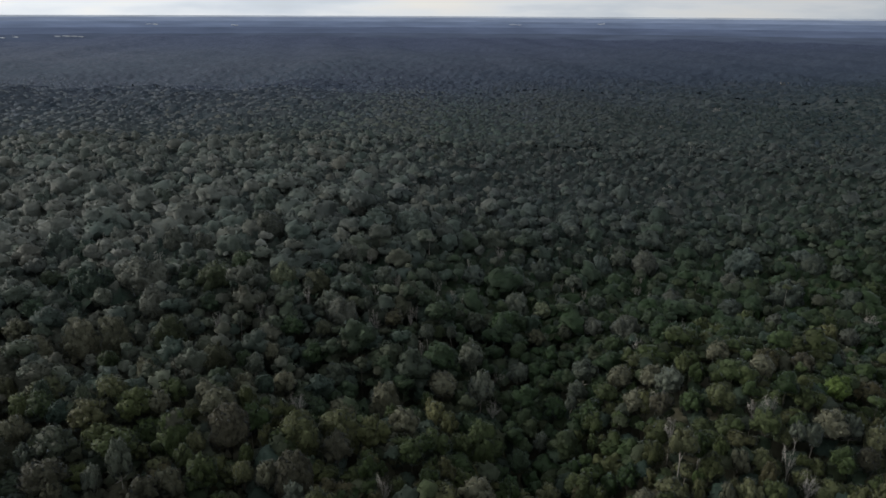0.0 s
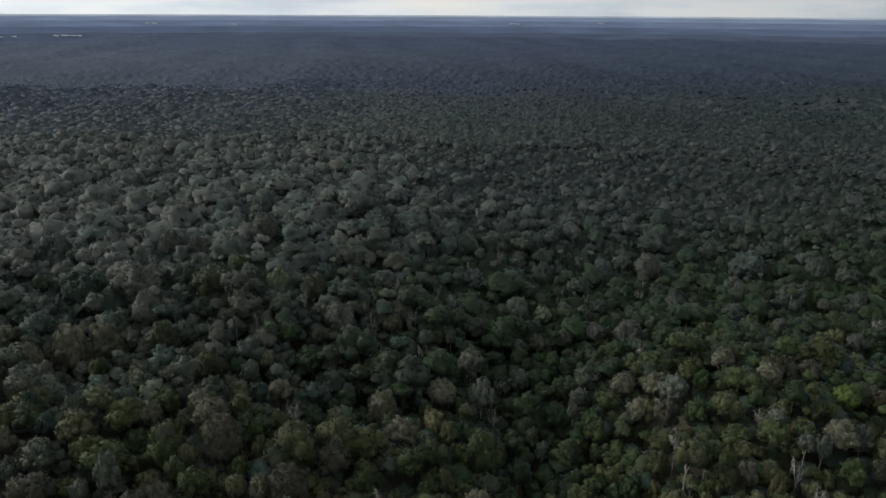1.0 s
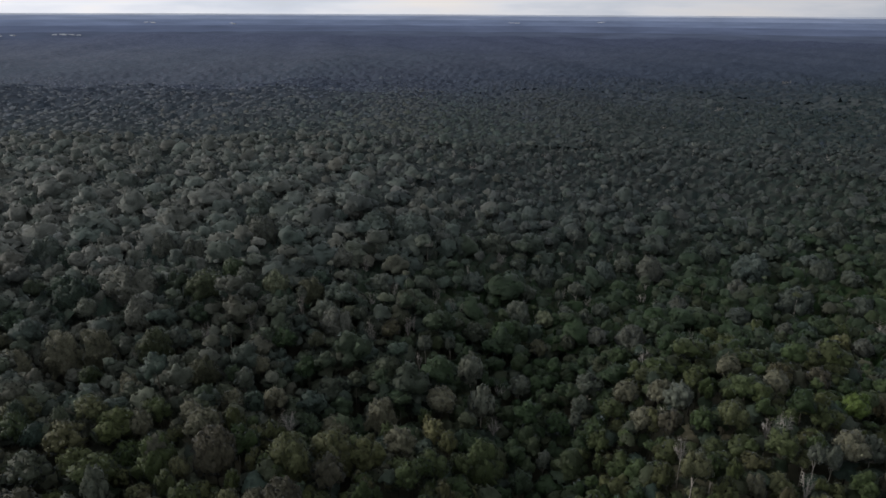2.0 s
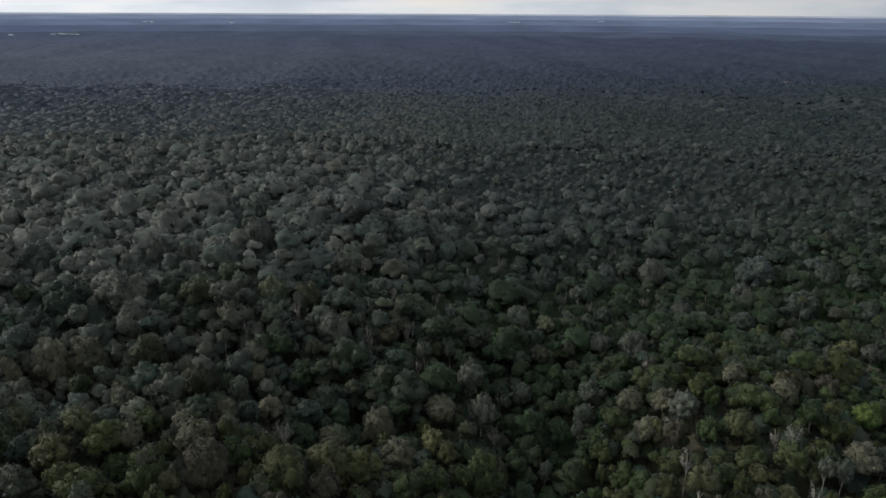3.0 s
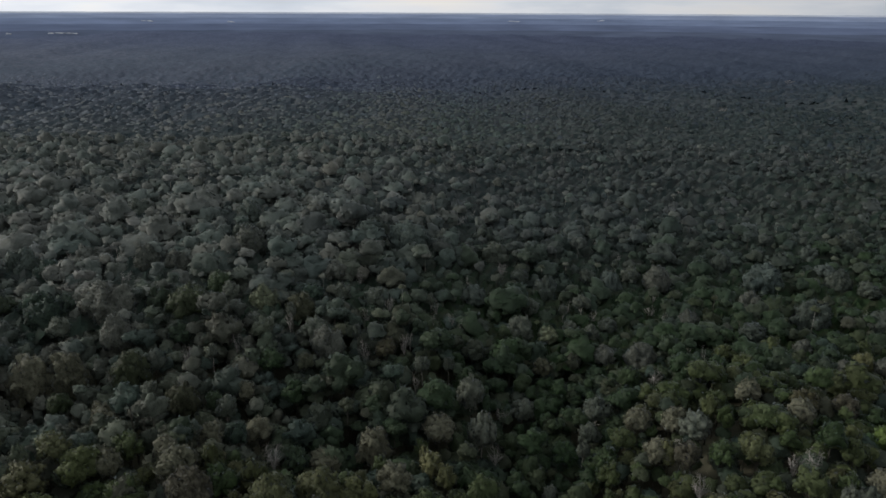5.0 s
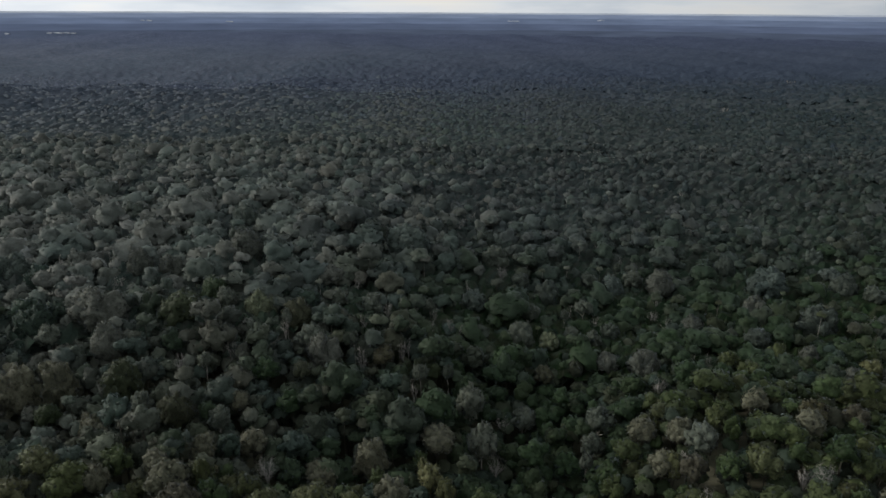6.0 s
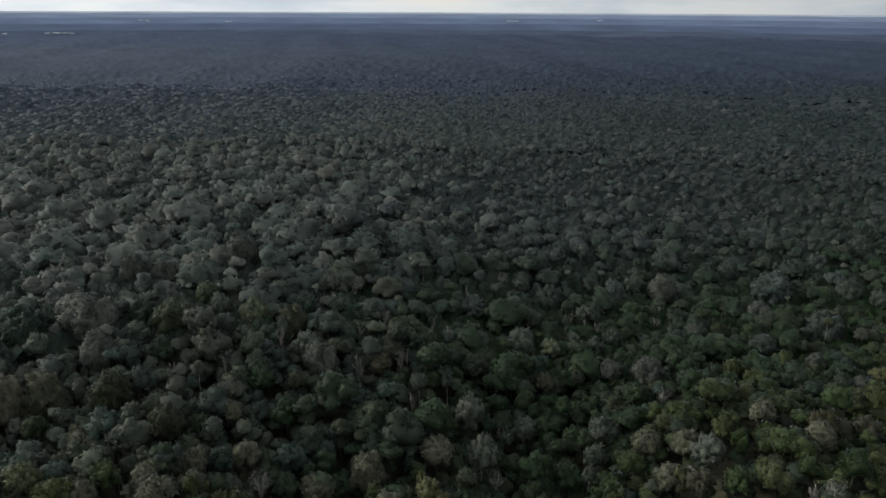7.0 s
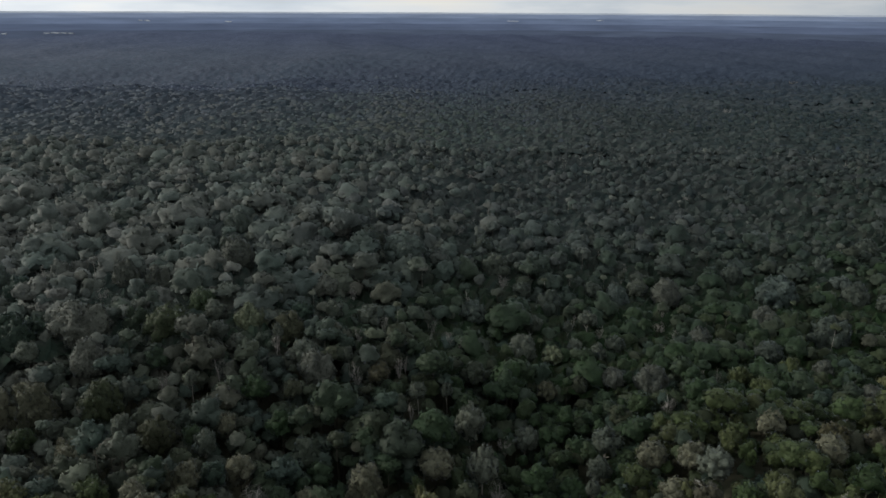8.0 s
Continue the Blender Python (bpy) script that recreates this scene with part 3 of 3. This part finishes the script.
# ---- forest masses ----
T3 = [template(100 + i, STYLES[i % 6], 3) for i in range(12)]
T2 = [template(200 + i, STYLES[i % 6], 2) for i in range(12)]
T2B = [template(220 + i, STYLES[i % 6], 1) for i in range(12)]
T1 = [far_template(300 + i) for i in range(10)]
order = np.argsort(near[:, 1])
near = near[order]
single = (near[:, 1] > 122) & (np.abs(near[:, 0]) < 0.8 * near[:, 1])
single &= np.cumsum(single) <= 300 - len(ROUND)
knoll = on_ridge(near[:, 0], near[:, 1])
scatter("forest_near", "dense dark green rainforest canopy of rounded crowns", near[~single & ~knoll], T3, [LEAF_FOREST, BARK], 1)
scatter("forest_near", "dense olive-green rainforest canopy on a knoll", near[~single & knoll], T3, [LEAF_OLIVE_FOREST, BARK], 6)
lofty = np.random.RandomState(7).rand(len(mid)) < 0.04
slim = mid[lofty].copy()
slim[:, 3], slim[:, 4], slim[:, 5] = slim[:, 3] * 0.58, slim[:, 4] + 4.0, 0.75 + 0.25 * slim[:, 5]
broad = mid[~lofty]
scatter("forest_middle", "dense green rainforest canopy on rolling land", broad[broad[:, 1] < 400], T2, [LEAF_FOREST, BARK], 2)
scatter("forest_middle", "dense rainforest canopy on rolling land, haze in its colour", broad[broad[:, 1] >= 400], T2B, [LEAF_FOREST, BARK], 22)
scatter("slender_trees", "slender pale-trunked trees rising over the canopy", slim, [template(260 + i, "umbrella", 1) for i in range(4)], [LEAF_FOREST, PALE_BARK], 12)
scatter("forest_distant", "distant rainforest canopy with haze in its colour", far, T1, [LEAF_DISTANT, BARK], 3)
scatter("forest_distant", "far-off rainforest canopy with haze in its colour", farther, [far_template(320 + i, 5, -1) for i in range(8)], [LEAF_DISTANT, BARK], 13)
low = spots_between(116, 300, 0.80, 14, 6.0, 0.0)
low[:, 3], low[:, 4] = np.clip(low[:, 3], 3.0, 4.4), low[:, 4] * 0.82
low[:, 5] = np.clip(low[:, 5] + 0.2, 0, 1)
scatter("understory", "dark green understory trees closing the gaps between the crowns", low, [far_template(350 + i, 5, 1) for i in range(8)], [LEAF_FOREST, BARK], 4)


def canopy_top(x, y):
    jitter = np.random.RandomState(31).normal(0, 0.8, x.shape) * (1.0 + 2.2 * (1 - smooth(1100, 1900, np.hypot(x, y))))
    return land(x, y) + 13.0 + 1.4 * swell(x, y, 60, 8) + jitter


def thicket_top(x, y):
    # raised far off and to the left: closes dark gaps as haze and glare do
    return land(x, y) + 11.0 + 3.0 * smooth(290, 480, np.hypot(x, y)) + 1.5 * smooth(30, 140, -x) + np.random.RandomState(33).normal(0, 1.3, x.shape)


for r0, r1, steps, leaf, haze_at in ((255, 632, 70, LEAF_LOW, haze_near), (618, 1300, 70, LEAF_DISTANT, haze_far)):
    sheet = new("thicket", fan_sheet("thicket", np.geomspace(r0, r1, steps), np.radians(np.linspace(-37, 37, 201)), thicket_top, leaf, 0.4, haze_at, False))
    tagged(sheet, "thicket sheet just under the crowns, lifting the dark gaps", "forest", kind="stuff")

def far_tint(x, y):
    """Haze in the leaf tint: paler left, darker right and at the near edge."""
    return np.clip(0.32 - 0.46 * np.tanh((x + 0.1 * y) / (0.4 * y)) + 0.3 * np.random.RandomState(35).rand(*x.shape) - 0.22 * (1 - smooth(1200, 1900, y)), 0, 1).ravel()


# canopy beyond the fan of single trees: the far woods ahead, and the woods beside and behind
AHEAD = np.radians(np.linspace(-36, 36, 341))
sheet = new("far_woods", fan_sheet("far_woods", np.geomspace(1060, 3400, 120), AHEAD, canopy_top, LEAF_DISTANT, 0.3, haze_far, True, far_tint))
tagged(sheet, "far rainforest canopy fading into the distance", "forest", kind="stuff")


def closed_top(x, y):
    return canopy_top(x, y) - 5 * (1 - smooth(200, 330, np.hypot(x, y)))


AROUND = np.radians(np.linspace(40, 320, 260))
sheet = new("woods_behind", fan_sheet("woods_behind", np.concatenate([np.arange(92, 400, 6), np.geomspace(400, 3150, 70)]), AROUND, closed_top, LEAF_FOREST, 0.3, None, False))
tagged(sheet, "closed rainforest canopy", "forest", kind="stuff")
beside = []
for x in np.arange(-235, 236, 9.0):
    for y in np.arange(-235, 160, 9.0):
        px, py = x + rng.uniform(-3.5, 3.5), y + rng.uniform(-3.5, 3.5)
        inside = (abs(px) < 108 and py > -86 and (py > 70 or math.hypot(px, py) < 106)) or (py > 100 and abs(px) < 0.8 * py + 12)
        if not inside and math.hypot(px, py) < 235:
            R = rng.uniform(3.8, 6.4)
            beside.append((px, py, float(land(px, py)), R, 13 + 1.1 * R + rng.normal(0, 1.2), rng.rand() * 0.9, 0.1))
scatter("forest_beside", "dense green rainforest canopy", np.array(beside), [far_template(360 + i, 5, 0) for i in range(8)], [LEAF_FOREST, BARK], 17)
below, under = [], []
for x in np.arange(-112, 112, 7.0):
    for y in np.arange(-88, 150, 7.0):
        px, py = x + rng.uniform(-2.2, 2.2), y + rng.uniform(-2.2, 2.2)
        R = float(np.clip(rng.lognormal(math.log(4.2), 0.28), 2.6, 6.8))
        if not (py > 103 and abs(px) < 0.8 * py + 14) and (py > 70 or math.hypot(px, py) < 108):
            below.append((px, py, float(land(px, py)), R, 11 + 1.4 * R + rng.normal(0, 1.5), rng.rand() * 0.9, 0.0))
            under.append((px + 3.1, py + 3.1, float(land(px, py)), 4.2, 12.5, rng.rand() * 0.6, 0.0))
below, under = np.array(below), np.array(under)
along = (np.abs(below[:, 0]) < 52) & (below[:, 1] > -30)      # the trees along the flight are the fullest
scatter("forest_below", "dense dark green rainforest canopy of rounded crowns", below[along], [template(270 + i, STYLES[i % 6], 3) for i in range(12)], [LEAF_FOREST, BARK], 18)
scatter("forest_below", "dense dark green rainforest canopy of rounded crowns", below[~along], [template(280 + i, STYLES[i % 6], 1) for i in range(12)], [LEAF_FOREST, BARK], 15)
scatter("understory", "dark green understory trees closing the gaps between the crowns", under, [far_template(380 + i, 5, 0) for i in range(6)], [LEAF_FOREST, BARK], 16)

# far plain, its haze put into plain colours, in steps back to the skyline


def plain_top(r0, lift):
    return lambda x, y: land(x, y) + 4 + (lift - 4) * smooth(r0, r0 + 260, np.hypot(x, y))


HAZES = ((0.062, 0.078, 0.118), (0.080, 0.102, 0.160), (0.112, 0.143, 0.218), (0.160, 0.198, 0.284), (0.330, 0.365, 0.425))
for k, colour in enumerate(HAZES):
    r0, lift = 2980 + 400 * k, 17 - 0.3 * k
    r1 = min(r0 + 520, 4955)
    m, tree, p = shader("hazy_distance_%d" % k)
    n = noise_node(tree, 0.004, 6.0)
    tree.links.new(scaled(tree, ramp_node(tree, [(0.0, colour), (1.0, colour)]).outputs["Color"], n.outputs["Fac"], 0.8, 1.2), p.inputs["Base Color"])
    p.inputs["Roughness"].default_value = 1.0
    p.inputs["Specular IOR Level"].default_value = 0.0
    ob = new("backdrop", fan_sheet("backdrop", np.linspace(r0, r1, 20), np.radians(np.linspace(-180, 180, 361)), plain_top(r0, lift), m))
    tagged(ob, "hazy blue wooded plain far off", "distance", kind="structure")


def shed(length, width, height, name):
    """A long, low, pale building with a pitched roof."""
    root = tagged(new(name), "long pale farm shed with a pitched sheet roof", "building", "farm sheds")
    a, b, g = length / 2, width / 2, height + width * 0.16
    v = np.array([(-a, -b, -8), (a, -b, -8), (a, b, -8), (-a, b, -8), (-a, -b, height), (a, -b, height), (a, b, height), (-a, b, height),
                  (-a, 0, g), (a, 0, g)], float)
    f = np.array([(0, 1, 5), (0, 5, 4), (2, 3, 7), (2, 7, 6), (1, 2, 6), (1, 6, 5), (3, 0, 4), (3, 4, 7), (5, 6, 9), (7, 4, 8)])
    w = new("wall", mesh_from("wall", v, f, [WHITEWASH], smooth_faces=False))
    w.parent = root
    o = 0.8
    v = np.array([(s * (a + o), q * (b + o) * k, g + 0.1 + z - (0.16 * width + 0.25) * k) for z in (0.0, 0.3) for s in (-1, 1) for q, k in ((-1, 1), (1, 0), (1, 1))])
    f = []
    for base in (0, 6):
        f += [(base, base + 3, base + 4), (base, base + 4, base + 1), (base + 1, base + 4, base + 5), (base + 1, base + 5, base + 2)]
    r = new("roof", mesh_from("roof", v, np.array(f), [SHEETING], smooth_faces=False))
    r.parent = root
    return root


first = shed(20, 7, 1.8, "farm_shed")
for n, (x, y, lift, count) in enumerate(((-1503, 2848, 16.8, 5), (-1698, 2759, 17.0, 2), (-1539, 3768, 17.0, 3), (-1133, 3857, 17.0, 2), (392, 4071, 17.0, 3), (885, 4106, 17.0, 2))):
    q = np.random.RandomState(60 + n)
    for k in range(count):
        px, py = x + (k - count / 2) * 21 + q.uniform(-6, 6), y + q.uniform(-40, 40) * (0.3 if n == 0 else 1.0)
        m = pose(px, py, float(land(px, py)) + lift - 0.8, 0, 0, q.uniform(-9, 9))
        if n == 0 and k == 0:
            first.matrix_basis = m
        else:
            copy_thing(first, m)

# ---- single trees ----


def mesh_part(name, data, parent, label=""):
    ob = new(name, data)
    ob.parent = parent
    return tagged(ob, label) if label else ob


def broadleaf(seed, style, leaf, bark, name, label, category, group, big=1.0):
    """A whole tree at the origin: trunk, limbs and a crown of lobes with sprays of leaves."""
    r = np.random.RandomState(seed)
    root = tagged(new(name), label, category, group)
    lobes = lobes_of(r, style, big)
    fork = (8.0 if style != "umbrella" else 10.5) / big
    v, f, _ = rod((0, 0, -1.5), (0, 0, fork + 0.6), 0.30, 0.17, 8, r.uniform(-0.4, 0.4), 6)
    mesh_part("trunk", mesh_from("trunk", v, f, [bark]), root)
    for c, _ in lobes[::4 if big == 1 else 7]:
        v, f, _ = rod((0, 0, fork), c, 0.14, 0.04, 5, 0.3, 4)
        mesh_part("limb", mesh_from("limb", v, f, [bark]), root)
    v, f, _, n = crown_mesh(r, lobes, 4, big)
    mesh_part("crown", mesh_from("crown", v, f, [leaf], normals=n), root)
    return root


def plant(ob, spots, seed, big=1.0):
    """Moves the tree to the first spot and copies it to the others. spots: x, y, z, crown radius, height."""
    r = np.random.RandomState(seed)
    for i, (x, y, z, R, h) in enumerate(spots):
        m = pose(x, y, z, 0, 0, r.uniform(0, 360)) @ Matrix.Diagonal((R / 4.5 / big, R / 4.5 / big, h / 16, 1))
        if i == 0:
            ob.matrix_basis = m
        else:
            copy_thing(ob, m @ Matrix.Diagonal((*[1 / s for s in ob.scale], 1)))


def grow(rows, seed, spin, style, leaf, bark, name, words, group):
    """Trees of one look: those of usual size, and the broad ones, which have crowns of their own."""
    for big, some in ((1.0, [q for q in rows if q[3] <= 5.4]), (1.75, [q for q in rows if q[3] > 5.4])):
        if some:
            plant(broadleaf(seed + (1000 if big > 1 else 0), style, leaf, bark, name, words, "tree", group, big), some, spin, big)


def bare_tree(seed, name, label, dense=13):
    """A leafless, pale tree: trunk, forked limbs, and a haze of fine twigs at their ends."""
    r = np.random.RandomState(seed)
    root = tagged(new(name), label, "tree", "bare trees")
    v, f, _ = rod((0, 0, -1.5), (0, 0, 9.5), 0.27, 0.17, 8, r.uniform(-0.4, 0.4), 6)
    mesh_part("trunk", mesh_from("trunk", v, f, [PALE_BARK]), root)
    twigs, hub = [], np.array([0, 0, 10.5])
    for k in range(7):
        a, out, top = k * 2.4 + r.uniform(-0.4, 0.4), r.uniform(0.7, 3.6), r.uniform(11.2, 15.6)
        start, end = np.array([0, 0, min(r.uniform(6.5, 9.4), top - 3.2)]), np.array([out * math.cos(a), out * math.sin(a), top])
        v, f, _ = rod(start, end, 0.13, 0.06, 5, r.uniform(-0.7, 0.7), 4)
        mesh_part("limb", mesh_from("limb", v, f, [TWIG]), root)
        for q in range(dense):
            p = start + (end - start) * r.uniform(0.45, 1.0)
            d = r.normal(size=3) * np.array([1.0, 1.0, 0.5]) + np.array([math.cos(a), math.sin(a), 0.9])
            tip = p + d / np.linalg.norm(d) * r.uniform(0.8, 2.0)
            for v, f in (rod(p, tip, 0.07, 0.03, 3)[:2], sprays_round(r, tip, 0.7, 3, 0.14)):
                twigs.append((v, f, 0, unit(v - hub)))
    for c, q in [k for k in lobes_of(r, "dome") if k[0][2] > 12.4]:
        v, f = sprays_round(r, c, q * 0.9, dense // 2 + 3, 0.15)
        twigs.append((v, f, 0, unit(v - hub)))
    v, f, _, n = merge(twigs)
    mesh_part("twig_crown", mesh_from("twig_crown", v, f, [TWIG], normals=n), root)
    return root


def stand(rows, taller=0.0):
    """Marked plan places as x, y, z, crown radius, height."""
    return [(x, y, float(land(x, y)), R, 12.6 + 0.95 * R + taller) for x, y, R in rows]


chosen = near[single]
on_knoll = knoll[single]
kind_of = np.random.RandomState(21).randint(0, 10, len(chosen))
for olive in (False, True):
    for k in range(10):
        style = STYLES[k % 6]
        hue = "olive-green" if olive else "dark green"
        words = hue + {"dome": " rainforest tree with a dense rounded crown", "umbrella": " rainforest tree with a flat spreading crown",
                       "tall": " rainforest tree with a tall deep crown", "ragged": " rainforest tree with a ragged open crown"}[style]
        rows = [tuple(q) for q in chosen[(kind_of == k) & (on_knoll == olive)][:, :5]]
        if style == "umbrella":
            rows = [(x, y, z, min(R, 4.0), h) for x, y, z, R, h in rows]
        if style == "dome":
            rows += stand([q for q in ROUND_A + ROUND_B if on_ridge(q[0], q[1]) == olive][{0: 0, 2: 1, 6: 2, 8: 3}[k]::4], 0.5)
        if rows:
            grow(rows, 400 + k + 20 * olive, 500 + k, style, LEAF_OLIVE if olive else LEAF, PALE_BARK if k in (3, 5) else BARK, "rainforest_tree",
                 words, "rainforest trees")

LOOKS = ((ROUND_C, LEAF_HAZED, "rainforest_tree", "rainforest tree with a dense rounded crown, haze in its colour", "rainforest trees", ("dome", "smooth", "tall")),
         (BUFF_A, LEAF_BUFF, "buff_tree", "buff-brown rainforest tree with a rounded crown", "buff trees", ("dome", "tall", "smooth")),
         (BUFF_B, LEAF_DUN, "dun_tree", "dull grey-brown rainforest tree with a rounded crown", "dun trees", ("dome", "smooth")),
         (RUST, LEAF_RUST, "rust_tree", "large rust-brown rainforest tree with a broad crown", "rust-brown trees", ("smooth", "dome")),
         (LIME, LEAF_LIME, "light_green_tree", "light yellow-green tree with a leafy crown", "light green trees", ("dome", "ragged")),
         (BRIGHT, LEAF_BRIGHT, "bright_green_tree", "bright lime-green tree standing out of the dark canopy", "bright trees", ("dome",)),
         (YELLOW, LEAF_YELLOW, "yellow_tree", "tree with dull yellow flowering crown", "yellow trees", ("dome", "ragged")),
         (GREY, LEAF_GREY, "grey_green_tree", "tree with a pale grey-green ragged crown", "grey-green trees", ("ragged", "dome", "tall")),
         (SLENDER, LEAF_GREY, "slender_tree", "slender tree with a pale bare trunk and small flat crown", "slender trees", ("umbrella",)),
         (TALL, LEAF_SILVER, "emergent_tree", "tall pale emergent tree rising above the canopy", "emergent trees", ("tall",)))
for n, (places, leaf, name, words, group, styles) in enumerate(LOOKS):
    for k, style in enumerate(styles):
        rows = stand(places[k::len(styles)], {"slender_tree": 4.5, "emergent_tree": 7.5}.get(name, 1.2))
        if rows:
            bark = PALE_BARK if name in ("slender_tree", "emergent_tree", "grey_green_tree") else BARK
            grow(rows, 600 + 10 * n + k, 700 + 10 * n + k, style, leaf, bark, name, words, group)
for k in range(3):
    plant(bare_tree(800 + k, "bare_tree", "pale leafless tree with fine grey twigs above the canopy"), stand(BARE[k::3], 1.5), 810 + k)
r = np.random.RandomState(91)
spots = [(x, y, 2.2 + 1.8 * r.rand()) for x, y in zip(r.uniform(-0.62, 0.62, 54), r.uniform(265, 640, 54))]
spots = [(x * y, y, R) for x, y, R in spots]
for k in range(2):
    plant(bare_tree(830 + k, "bare_tree", "pale leafless tree among dense green crowns", 4), stand(spots[k::2], 2.5), 840 + k)
for k in range(3):
    plant(bare_tree(850 + k, "snag", "slim pale dead tree standing among green crowns", 6), stand(SNAGS[k::3], 3.5), 860 + k)
